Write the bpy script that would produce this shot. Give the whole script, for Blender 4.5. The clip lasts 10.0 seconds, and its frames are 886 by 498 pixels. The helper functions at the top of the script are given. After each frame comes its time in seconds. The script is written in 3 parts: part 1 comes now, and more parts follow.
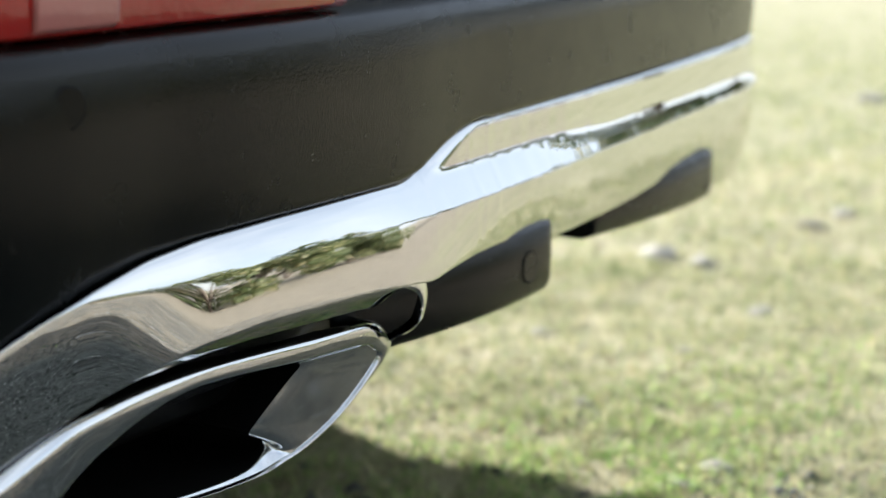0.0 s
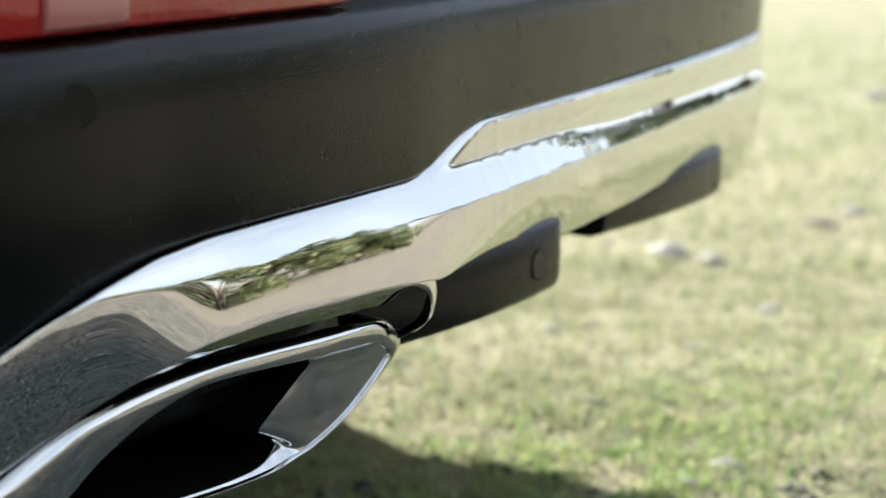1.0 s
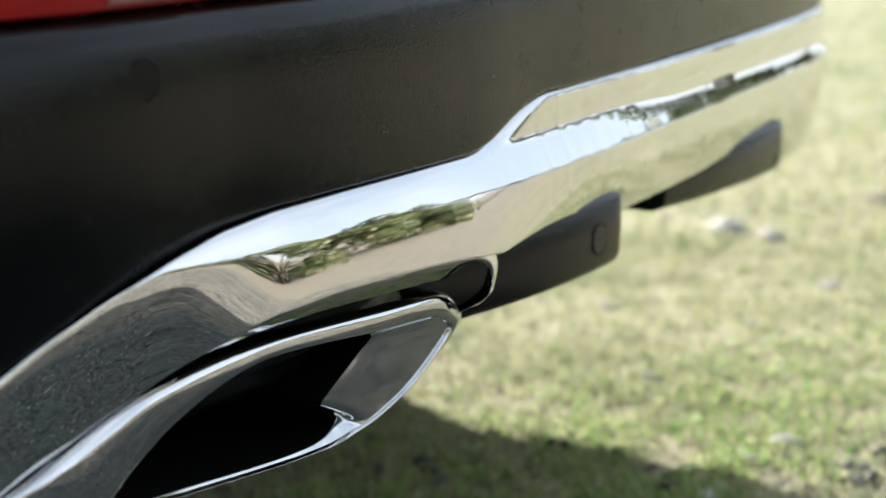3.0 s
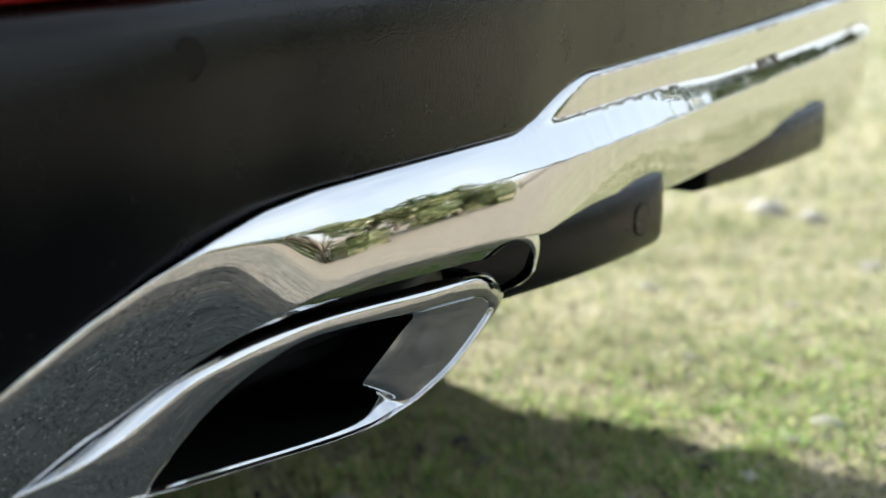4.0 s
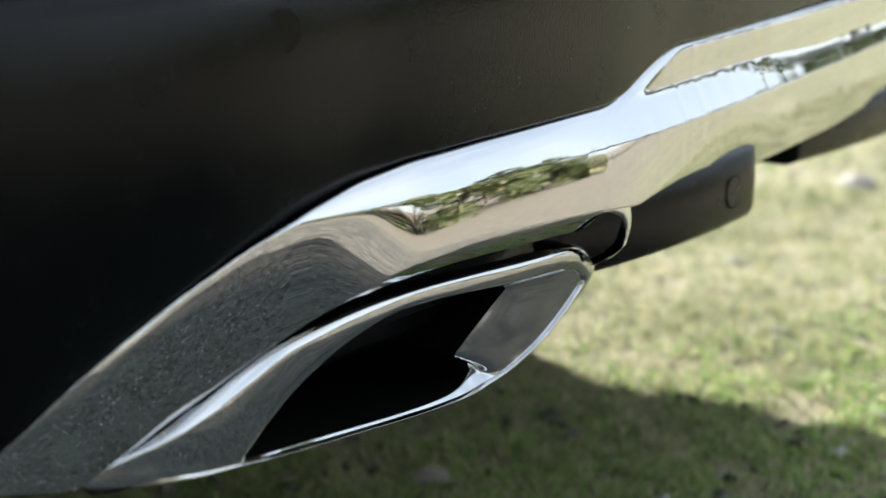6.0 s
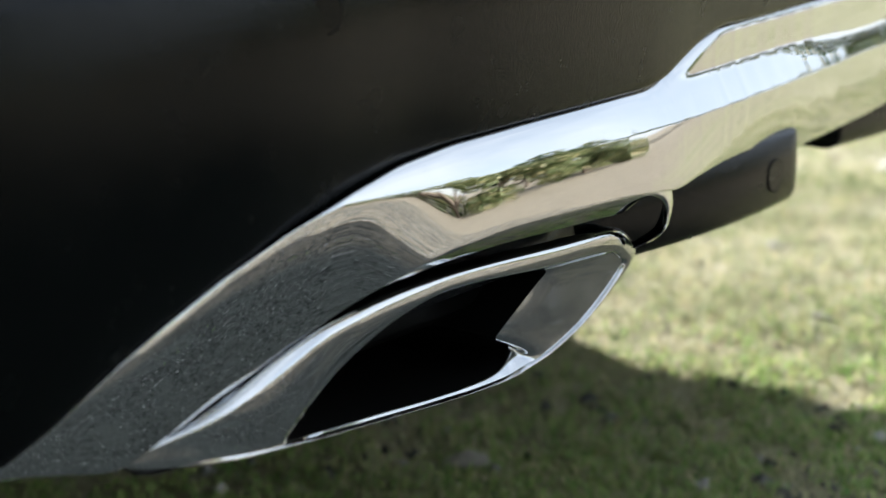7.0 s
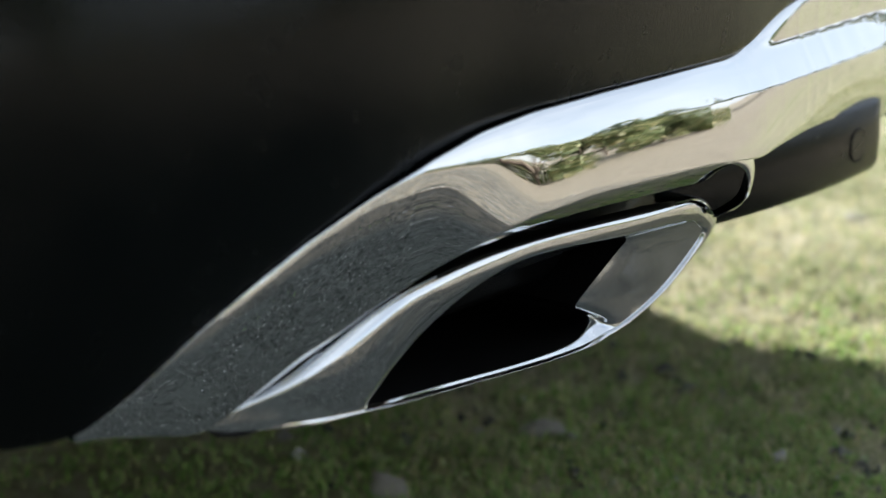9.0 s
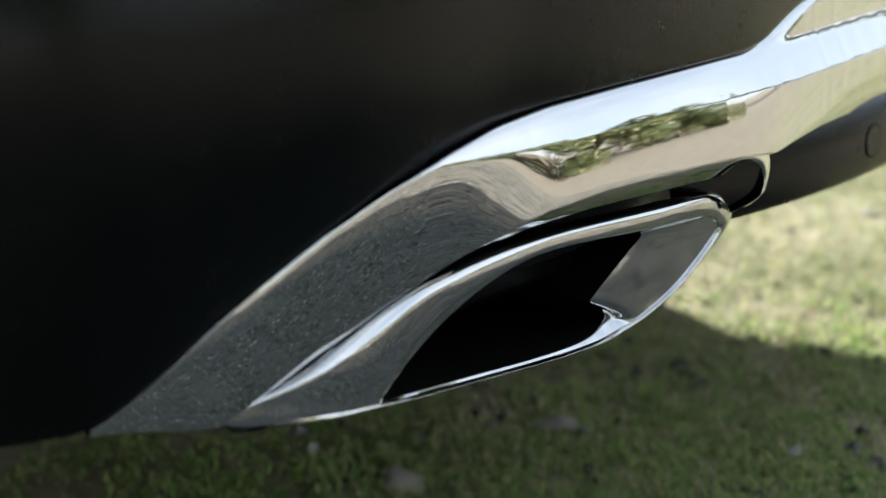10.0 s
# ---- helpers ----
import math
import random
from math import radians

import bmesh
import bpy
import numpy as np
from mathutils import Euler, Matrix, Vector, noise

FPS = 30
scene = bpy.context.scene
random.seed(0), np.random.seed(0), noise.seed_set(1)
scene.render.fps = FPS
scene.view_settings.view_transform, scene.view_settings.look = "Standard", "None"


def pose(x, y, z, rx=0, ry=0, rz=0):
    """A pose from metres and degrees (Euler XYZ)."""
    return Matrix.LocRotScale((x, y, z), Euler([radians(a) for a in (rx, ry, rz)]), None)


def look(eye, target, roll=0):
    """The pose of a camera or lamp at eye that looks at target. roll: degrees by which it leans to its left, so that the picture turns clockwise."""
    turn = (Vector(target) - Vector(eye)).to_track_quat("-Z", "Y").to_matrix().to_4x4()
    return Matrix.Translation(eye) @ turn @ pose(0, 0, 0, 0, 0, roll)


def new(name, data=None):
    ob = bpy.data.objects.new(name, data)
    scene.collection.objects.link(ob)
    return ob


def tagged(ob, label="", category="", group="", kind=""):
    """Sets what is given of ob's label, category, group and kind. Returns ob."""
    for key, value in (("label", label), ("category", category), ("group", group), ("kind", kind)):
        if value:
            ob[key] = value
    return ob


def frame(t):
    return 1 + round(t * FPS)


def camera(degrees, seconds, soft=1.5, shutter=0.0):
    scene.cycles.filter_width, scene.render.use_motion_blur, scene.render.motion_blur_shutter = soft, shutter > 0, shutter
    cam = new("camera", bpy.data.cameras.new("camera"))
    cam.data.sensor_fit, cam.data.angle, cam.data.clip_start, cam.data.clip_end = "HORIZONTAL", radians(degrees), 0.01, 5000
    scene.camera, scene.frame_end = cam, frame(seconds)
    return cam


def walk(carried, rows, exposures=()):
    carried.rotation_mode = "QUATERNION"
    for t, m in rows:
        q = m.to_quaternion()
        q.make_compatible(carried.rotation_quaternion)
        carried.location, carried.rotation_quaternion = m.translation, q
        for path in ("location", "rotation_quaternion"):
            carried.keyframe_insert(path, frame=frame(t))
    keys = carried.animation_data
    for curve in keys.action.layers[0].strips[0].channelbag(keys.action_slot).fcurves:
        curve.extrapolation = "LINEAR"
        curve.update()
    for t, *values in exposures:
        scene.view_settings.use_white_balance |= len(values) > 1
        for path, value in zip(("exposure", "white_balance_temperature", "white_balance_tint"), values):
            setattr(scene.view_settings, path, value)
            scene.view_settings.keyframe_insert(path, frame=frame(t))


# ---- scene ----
LENS = 28.0
cam = camera(LENS, 10.0)
PIVOT = Vector((0.0, -0.1555, 0.8176))   # the head of the stand that the camera turns on
REACH = 0.16                             # from that head to the lens
# seconds, yaw, pitch, roll in degrees
TURNS = [
    (0.0, -3.958, -11.974, -0.743),
    (0.5, -3.862, -11.992, -0.698),
    (1.0, -3.682, -12.046, -0.641),
    (1.5, -3.418, -12.160, -0.607),
    (2.0, -2.975, -12.328, -0.509),
    (2.5, -2.458, -12.533, -0.377),
    (4.0, -0.615, -13.399, -0.086),
    (4.5, 0.000, -13.600, 0.018),
    (5.0, 0.715, -13.747, 0.158),
    (5.5, 1.449, -13.950, 0.281),
    (7.0, 3.346, -14.677, 0.666),
    (7.5, 3.987, -14.877, 0.685),
    (8.0, 4.654, -15.171, 0.747),
    (8.5, 5.174, -15.461, 0.822),
    (9.0, 5.753, -15.606, 0.821),
    (9.5, 6.078, -15.680, 0.825),
    (10.0, 6.204, -15.742, 0.898),
]


def aim(yaw, pitch, roll):
    turn = pose(0, 0, 0, 0, 0, yaw) @ pose(0, 0, 0, pitch) @ pose(0, 0, 0, 0, roll)
    return Matrix.Translation(PIVOT) @ turn @ pose(0, REACH, 0, 90)


walk(cam, [(t, aim(yaw, pitch, roll)) for t, yaw, pitch, roll in TURNS], [(0.0, 1.98, 6300, 9.0), (10.0, 1.98, 6300, 9.0)])
cam.data.dof.use_dof = True
cam.data.dof.focus_distance = 1.36
cam.data.dof.aperture_fstop = 4.8

# ---- light: low sun from the far side of the car, clear sky ----
SUN_AZ, SUN_EL = 120.0, 19.5      # degrees; azimuth counted from +X towards +Y
world = bpy.data.worlds.new("sky")
scene.world = world
world.use_nodes = True
wn = world.node_tree
sky = wn.nodes.new("ShaderNodeTexSky")
sky.sky_type = "NISHITA"
sky.sun_disc = False
sky.sun_elevation = radians(SUN_EL)
sky.sun_rotation = radians(90.0 - SUN_AZ)
sky.dust_density = 0.6
co = wn.nodes.new("ShaderNodeTexCoord")
cloud = wn.nodes.new("ShaderNodeTexNoise")
cloud.inputs["Scale"].default_value, cloud.inputs["Detail"].default_value = 2.6, 7.0
up = wn.nodes.new("ShaderNodeSeparateXYZ")
haze = wn.nodes.new("ShaderNodeValToRGB")       # bright haze low down, clear blue overhead
haze.color_ramp.elements[0].position, haze.color_ramp.elements[0].color = 0.05, (0.95, 0.95, 0.95, 1)
haze.color_ramp.elements[1].position, haze.color_ramp.elements[1].color = 1.0, (0.75, 0.75, 0.75, 1)
veil = wn.nodes.new("ShaderNodeValToRGB")
veil.color_ramp.elements[0].position, veil.color_ramp.elements[0].color = 0.36, (0.5, 0.5, 0.5, 1)
veil.color_ramp.elements[1].position, veil.color_ramp.elements[1].color = 0.64, (1.0, 1.0, 1.0, 1)
cover_share = wn.nodes.new("ShaderNodeMath")
cover_share.operation = "MULTIPLY"
blend = wn.nodes.new("ShaderNodeMix")
blend.data_type = "RGBA"
blend.inputs[7].default_value = (5.3, 5.6, 6.0, 1)
wn.links.new(co.outputs["Generated"], cloud.inputs["Vector"])
wn.links.new(co.outputs["Generated"], up.inputs[0])
wn.links.new(up.outputs[2], haze.inputs[0])
wn.links.new(cloud.outputs[0], veil.inputs[0])
wn.links.new(veil.outputs[0], cover_share.inputs[0])
wn.links.new(haze.outputs[0], cover_share.inputs[1])
wn.links.new(cover_share.outputs[0], blend.inputs[0])
wn.links.new(sky.outputs[0], blend.inputs[6])
wn.links.new(blend.outputs[2], wn.nodes["Background"].inputs[0])
wn.nodes["Background"].inputs[1].default_value = 0.064
sun = new("sun", bpy.data.lights.new("sun", "SUN"))
sun.data.energy = 4.1
sun.data.angle = radians(0.55)
sun.data.color = (1.0, 0.96, 0.90)
to_sun = Vector((math.cos(radians(SUN_AZ)) * math.cos(radians(SUN_EL)), math.sin(radians(SUN_AZ)) * math.cos(radians(SUN_EL)), math.sin(radians(SUN_EL))))
sun.matrix_world = look(to_sun * 30, (0, 0, 0))


# ---- materials ----
class Nodes:
    """A small builder for node materials."""

    def __init__(self, name, rough=0.5, metal=0.0, base=(0.5, 0.5, 0.5)):
        self.mat = bpy.data.materials.new(name)
        self.mat.use_nodes = True
        self.t = self.mat.node_tree
        self.b = self.t.nodes["Principled BSDF"]
        self.b.inputs["Roughness"].default_value = rough
        self.b.inputs["Metallic"].default_value = metal
        self.b.inputs["Base Color"].default_value = (*base, 1)
        self.co = self.t.nodes.new("ShaderNodeTexCoord").outputs["Object"]

    def link(self, a, b):
        self.t.links.new(a, b)

    def noise(self, scale, detail=4.0, rough=0.6, dim="Fac"):
        n = self.t.nodes.new("ShaderNodeTexNoise")
        n.inputs["Scale"].default_value, n.inputs["Detail"].default_value, n.inputs["Roughness"].default_value = scale, detail, rough
        self.link(self.co, n.inputs["Vector"])
        return n.outputs[dim]

    def cells(self, scale, feature="F1", out="Distance"):
        n = self.t.nodes.new("ShaderNodeTexVoronoi")
        n.feature = feature
        n.inputs["Scale"].default_value = scale
        self.link(self.co, n.inputs["Vector"])
        return n.outputs[out]

    def ramp(self, fac, stops):
        n = self.t.nodes.new("ShaderNodeValToRGB")
        while len(n.color_ramp.elements) < len(stops):
            n.color_ramp.elements.new(0.5)
        for e, (p, c) in zip(n.color_ramp.elements, stops):
            e.position, e.color = p, (*c, 1) if len(c) == 3 else c
        self.link(fac, n.inputs[0])
        return n.outputs[0]

    def mix(self, fac, a, b, how="MIX"):
        n = self.t.nodes.new("ShaderNodeMix")
        n.data_type, n.blend_type = "RGBA", how
        if isinstance(fac, float):
            n.inputs[0].default_value = fac
        else:
            self.link(fac, n.inputs[0])
        for s, i in ((a, 6), (b, 7)):
            if isinstance(s, tuple):
                n.inputs[i].default_value = (*s, 1)
            else:
                self.link(s, n.inputs[i])
        return n.outputs[2]

    def math(self, how, a, b):
        n = self.t.nodes.new("ShaderNodeMath")
        n.operation = how
        for s, i in ((a, 0), (b, 1)):
            if isinstance(s, (int, float)):
                n.inputs[i].default_value = s
            else:
                self.link(s, n.inputs[i])
        return n.outputs[0]

    def bump(self, height, strength, distance):
        n = self.t.nodes.new("ShaderNodeBump")
        n.inputs["Strength"].default_value, n.inputs["Distance"].default_value = strength, distance
        self.link(height, n.inputs["Height"])
        self.link(n.outputs[0], self.b.inputs["Normal"])

    def colour(self, s):
        self.link(s, self.b.inputs["Base Color"])

    def rough(self, s):
        self.link(s, self.b.inputs["Roughness"])


def chrome_material():
    m = Nodes("chrome", 0.03, 1.0, (0.74, 0.75, 0.755))
    m.rough(m.ramp(m.noise(40, 5), [(0.35, (0.015,) * 3), (0.75, (0.05,) * 3)]))
    m.bump(m.noise(9, 2), 0.03, 0.002)
    return m.mat


def plastic_material(name, base, grain=520.0, rough=0.42):
    m = Nodes(name, rough, 0.0, base)
    dust = m.noise(14, 6)
    m.colour(m.mix(m.ramp(dust, [(0.4, (0, 0, 0)), (0.8, (0.35,) * 3)]), base, tuple(c * 1.5 + 0.0005 for c in base)))
    m.b.inputs["Specular IOR Level"].default_value = 0.26
    m.rough(m.ramp(m.noise(30, 4), [(0.3, (rough - 0.05,) * 3), (0.7, (rough + 0.06,) * 3)]))
    m.bump(m.cells(grain, "SMOOTH_F1"), 0.35, 0.0006)
    return m.mat


def plain_material(name, base, rough=0.5, metal=0.0):
    m = Nodes(name, rough, metal, base)
    m.colour(m.mix(m.ramp(m.noise(25, 5), [(0.35, (0, 0, 0)), (0.75, (0.6,) * 3)]), base, tuple(c * 1.35 for c in base)))
    return m.mat


def lamp_material(name, base):
    m = Nodes(name, 0.08, 0.0, base)
    m.b.inputs["Coat Weight"].default_value = 1.0
    m.bump(m.cells(130), 0.15, 0.002)
    return m.mat


def ground_material():
    m = Nodes("turf", 0.95)
    grass = m.ramp(m.mix(0.22, m.noise(30, 9, 0.78), m.noise(4, 4)), [(0.32, (0.06, 0.075, 0.03)), (0.42, (0.23, 0.235, 0.115)), (0.52, (0.35, 0.325, 0.19)), (0.66, (0.47, 0.43, 0.32))])
    sand = m.ramp(m.noise(120, 6, 0.75), [(0.3, (0.12, 0.10, 0.07)), (0.5, (0.33, 0.265, 0.17)), (0.7, (0.48, 0.40, 0.27))])
    pebble = m.ramp(m.cells(55, "F1", "Color"), [(0.2, (0.11, 0.095, 0.08)), (0.8, (0.40, 0.36, 0.30))])
    sand = m.mix(0.45, sand, pebble)
    sep = m.t.nodes.new("ShaderNodeSeparateXYZ")
    m.link(m.co, sep.inputs[0])
    # the worn track lies on the camera's side of the car, the turf beyond it
    side = m.math("SUBTRACT", sep.outputs[1], m.math("MULTIPLY", sep.outputs[0], 0.75))
    side = m.math("ADD", side, m.math("MULTIPLY", m.noise(1.3, 5), 1.4))
    track = m.ramp(m.math("MULTIPLY", side, 0.3), [(0.45, (0, 0, 0)), (0.75, (1, 1, 1))])
    # gravel beside the bumper, its colour darkened to stand in for shade
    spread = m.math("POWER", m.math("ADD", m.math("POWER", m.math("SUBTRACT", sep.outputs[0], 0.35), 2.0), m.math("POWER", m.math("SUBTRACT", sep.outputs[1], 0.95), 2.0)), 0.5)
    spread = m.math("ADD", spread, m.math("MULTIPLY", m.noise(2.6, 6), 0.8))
    shade_tone = m.ramp(m.noise(150, 7, 0.8), [(0.3, (0.035, 0.042, 0.034)), (0.5, (0.10, 0.11, 0.09)), (0.72, (0.27, 0.27, 0.24))])
    m.colour(m.mix(m.ramp(m.math("MULTIPLY", spread, 0.6), [(0.59, (1, 1, 1)), (0.74, (0, 0, 0))]), m.mix(track, sand, grass), shade_tone))
    m.bump(m.noise(70, 8, 0.8), 0.7, 0.010)
    return m.mat


def blade_material(name, low, high):
    m = Nodes(name, 0.6)
    g = m.t.nodes.new("ShaderNodeNewGeometry")
    tint = m.ramp(g.outputs["Random Per Island"], [(0.0, low), (0.7, high), (1.0, (0.55, 0.48, 0.27))])
    m.colour(tint)
    thin = m.t.nodes.new("ShaderNodeBsdfTranslucent")
    both = m.t.nodes.new("ShaderNodeMixShader")
    both.inputs[0].default_value = 0.42
    m.link(tint, thin.inputs[0])
    m.link(m.b.outputs[0], both.inputs[1])
    m.link(thin.outputs[0], both.inputs[2])
    m.link(both.outputs[0], m.t.nodes["Material Output"].inputs[0])
    return m.mat


def stone_material():
    m = Nodes("stone", 0.85)
    info = m.t.nodes.new("ShaderNodeObjectInfo")
    tone = m.ramp(info.outputs["Random"], [(0.0, (0.20, 0.195, 0.18)), (1.0, (0.40, 0.37, 0.32))])
    m.colour(m.mix(m.ramp(m.noise(60, 8), [(0.35, (0, 0, 0)), (0.7, (0.6,) * 3)]), tone, (0.34, 0.33, 0.25)))
    m.bump(m.noise(90, 8, 0.7), 0.6, 0.004)
    return m.mat


CHROME = chrome_material()
BLACK = plastic_material("grained_black_plastic", (0.0008, 0.0018, 0.0020), 520.0, 0.23)
BLACK.node_tree.nodes["Principled BSDF"].inputs["Specular IOR Level"].default_value = 0.27
SMOOTH_BLACK = plastic_material("smooth_black_plastic", (0.003, 0.0032, 0.0032), 900.0, 0.38)
SOOT_GROOVE = plain_material("soot_and_groove", (0.002, 0.002, 0.002), 0.6, 0.0)
SOOT_GROOVE.node_tree.nodes["Principled BSDF"].inputs["Specular IOR Level"].default_value = 0.12
SATIN = plain_material("satin_chrome", (0.62, 0.64, 0.66), 0.09, 1.0)
PAINT = plain_material("dark_paint", (0.02, 0.022, 0.025), 0.2)
RED = lamp_material("red_lens", (0.42, 0.012, 0.008))
PINK = lamp_material("pale_lens", (0.55, 0.20, 0.18))
RUBBER = plain_material("rubber", (0.02, 0.02, 0.02), 0.8)
TURF = ground_material()
STONE = stone_material()

# ---- the plan of the car's rear: heading along the bumper's run ----
RUN_AT = [-0.9, -0.52, -0.43, -0.34, -0.2, 0.0, 0.25, 0.5, 0.9, 1.2, 1.4, 1.52, 1.62, 1.72, 1.8, 2.0]
RUN_HEAD = [-30, -28, -12, 12, 36, 49, 56, 60, 61.5, 62, 63.8, 67, 78, 118, 148, 150]
US = np.linspace(-0.9, 2.0, 2901)
bell = np.hanning(121)
HEAD = np.convolve(np.pad(np.radians(np.interp(US, RUN_AT, RUN_HEAD)), 60, mode="edge"), bell / bell.sum(), "valid")
PX = np.concatenate([[0], np.cumsum(np.cos(HEAD[:-1]) * 0.001)])
PY = np.concatenate([[0], np.cumsum(np.sin(HEAD[:-1]) * 0.001)])
PX += -0.165 - PX[900]
PY += 1.08 - PY[900]
BACK = Vector((math.sin(radians(60)), -math.cos(radians(60)), 0))   # the car's rearward direction
SIDE = Vector((math.cos(radians(60)), math.sin(radians(60)), 0))    # towards the car's right side


def at(u, off, z):
    """A point by its run u along the bumper, its distance out from the plan line and its height."""
    h = np.interp(u, US, HEAD)
    return (float(np.interp(u, US, PX) + off * math.sin(h)), float(np.interp(u, US, PY) - off * math.cos(h)), z)


def ease(x, a, b):
    x = min(1.0, max(0.0, (x - a) / (b - a)))
    return x * x * (3 - 2 * x)


def spline(points, n, closed=False):
    """n points on a Catmull-Rom curve through the points."""
    p = np.array(points, float)
    k = len(p)
    out = []
    for i in range(n):
        s = i / n * k if closed else i / (n - 1) * (k - 1)
        j = min(int(s), k - 1 if closed else k - 2)
        w = s - j
        if closed:
            a, b, c, d = (p[(j + q) % k] for q in (-1, 0, 1, 2))
        else:
            a, b, c, d = (p[min(max(j + q, 0), k - 1)] for q in (-1, 0, 1, 2))
        out.append(0.5 * (2 * b + (c - a) * w + (2 * a - 5 * b + 4 * c - d) * w * w + (3 * b - a - 3 * c + d) * w ** 3))
    return np.array(out)


def mesh_of(name, verts, faces, smooth=True):
    me = bpy.data.meshes.new(name)
    me.from_pydata([tuple(v) for v in verts], [], faces)
    me.validate()
    bm = bmesh.new()
    bm.from_mesh(me)
    bmesh.ops.recalc_face_normals(bm, faces=bm.faces)
    bm.to_mesh(me)
    bm.free()
    if smooth:
        me.polygons.foreach_set("use_smooth", [True] * len(me.polygons))
    return me


def part(name, me, material, parent=None, label=""):
    ob = new(name, me)
    me.materials.append(material)
    ob.parent = parent
    if label:
        ob["label"] = label
    return ob


def loft(name, rows, material, parent, label="", closed=False, cap=False, thick=0.0):
    """A skin over rows of points, all of one length."""
    n = len(rows[0])
    verts = [v for r in rows for v in r]
    faces = []
    for i in range(len(rows) - 1):
        for j in range(n if closed else n - 1):
            k = (j + 1) % n
            faces.append((i * n + j, i * n + k, (i + 1) * n + k, (i + 1) * n + j))
    if cap:
        faces += [tuple(range((len(rows) - 1) * n, len(rows) * n))] + ([tuple(range(n))] if cap != "end" else [])
    ob = part(name, mesh_of(name, verts, faces), material, parent, label)
    if thick:
        s = ob.modifiers.new("thickness", "SOLIDIFY")
        s.thickness, s.offset = thick, -1
    return ob


# ---- the car ----
car = tagged(new("car"), "dark car with chrome bumper trim parked on rough turf", "car")

TOP_AT = [-0.27, -0.225, -0.214, -0.2, -0.175, -0.137, -0.098, -0.056, -0.005, 0.049, 0.103, 0.163, 0.25, 0.44, 0.47, 0.51, 0.55, 0.585, 0.64, 1.0, 1.4, 1.8]
TOP_Z = [0.392, 0.3925, 0.3955, 0.4025, 0.417, 0.443, 0.465, 0.4855, 0.5045, 0.519, 0.529, 0.534, 0.535, 0.534, 0.5385, 0.553, 0.5645, 0.5695, 0.5675, 0.5675, 0.570, 0.571]
LOW_AT = [-0.27, -0.215, -0.2, -0.173, -0.142, -0.13, -0.09, -0.065, -0.03, 0.0, 0.088, 0.14, 0.21, 0.286, 0.37, 0.42, 0.46, 0.50, 0.56, 0.61, 0.67, 0.738, 0.765, 0.82, 1.0, 1.1, 1.21, 1.29, 1.31, 1.335, 1.38, 1.5, 1.8]
LOW_Z = [0.3905, 0.3915, 0.3905, 0.385, 0.3775, 0.378, 0.394, 0.405, 0.417, 0.428, 0.453, 0.465, 0.467, 0.464, 0.459, 0.4535, 0.4485, 0.4510, 0.4525, 0.4510, 0.4475, 0.4435, 0.4310, 0.4290, 0.4290, 0.4330, 0.4390, 0.4430, 0.4380, 0.405, 0.386, 0.382, 0.38]
grid_u = np.linspace(-0.27, 1.8, 829)
soft_bell = np.hanning(15)
soft_bell /= soft_bell.sum()
TOP_S = np.convolve(np.pad(np.interp(grid_u, TOP_AT, TOP_Z), 7, mode="edge"), soft_bell, "valid")
LOW_S = np.convolve(np.pad(np.interp(grid_u, LOW_AT, LOW_Z), 7, mode="edge"), soft_bell, "valid")


def top_z(u):
    return float(np.interp(u, grid_u, TOP_S))


def low_z(u):
    return float(np.interp(u, grid_u, LOW_S))


# height at which the chrome face turns from facing the sky to facing the ground
TURN_AT = [-0.27, -0.05, 0.0, 0.04, 0.08, 0.13, 0.2, 0.42, 0.5, 0.7, 1.1, 1.8]
TURN_Z = [0.372, 0.487, 0.5065, 0.5135, 0.512, 0.5095, 0.5085, 0.5045, 0.5025, 0.5015, 0.506, 0.507]


def tilt(u, z, zt, zl):
    """Upward tilt of the chrome face in degrees."""
    zh = float(np.interp(u, TURN_AT, TURN_Z))
    mid = ease(u, 0.40, 0.70)
    if z > zh:
        s = (zt - z) / max(zt - zh, 1e-4)
        bold = ease(u, 0.33, 0.48)
        up = np.interp(s, [0, 0.07, 0.2, 0.6, 1.0], [62, 42, 30 + 3 * bold, 21 + 7 * bold, 15 + 11 * bold - 9 * (1 - ease(u, 0.0, 0.12))])
        pocket = np.interp(z, [0.513, 0.521, 0.526, 0.531, 0.542, 0.552, 0.559, 0.564, 0.568], [25, 18, 12, 6, -0.5, -1.5, 2, 16, 55])
        w = ease(u - 2.5 * max(z - 0.538, -0.004), 0.492, 0.532)     # the pocket's near end leans with the step
        w *= 1 - (1 - ease(z, 0.526, 0.538)) * (1 - ease(u, 0.62, 0.95))
        up *= 0.1 + 0.9 * ease(u, -0.155, -0.03)
        return (1 - w) * up + w * pocket
    r = (zh - z) / max(zh - zl, 1e-4)
    low_near = np.interp(r, [0, 0.15, 0.4, 0.8, 0.95, 1.0], [12.5, 10.5, 8, 5.5, 3.5, -2])
    low_end = np.interp(r, [0, 0.06, 0.2, 0.6, 1.0], [6, -1, -4, -7, -12])
    end = 1 - ease(u, 0.05, 0.16)
    low_near = low_near + (low_end - low_near) * end
    low_mid = np.interp(r, [0, 0.03, 0.4, 0.85, 1.0], [0, -5, -8, -12, -20])
    return (1 - mid) * low_near + mid * low_mid


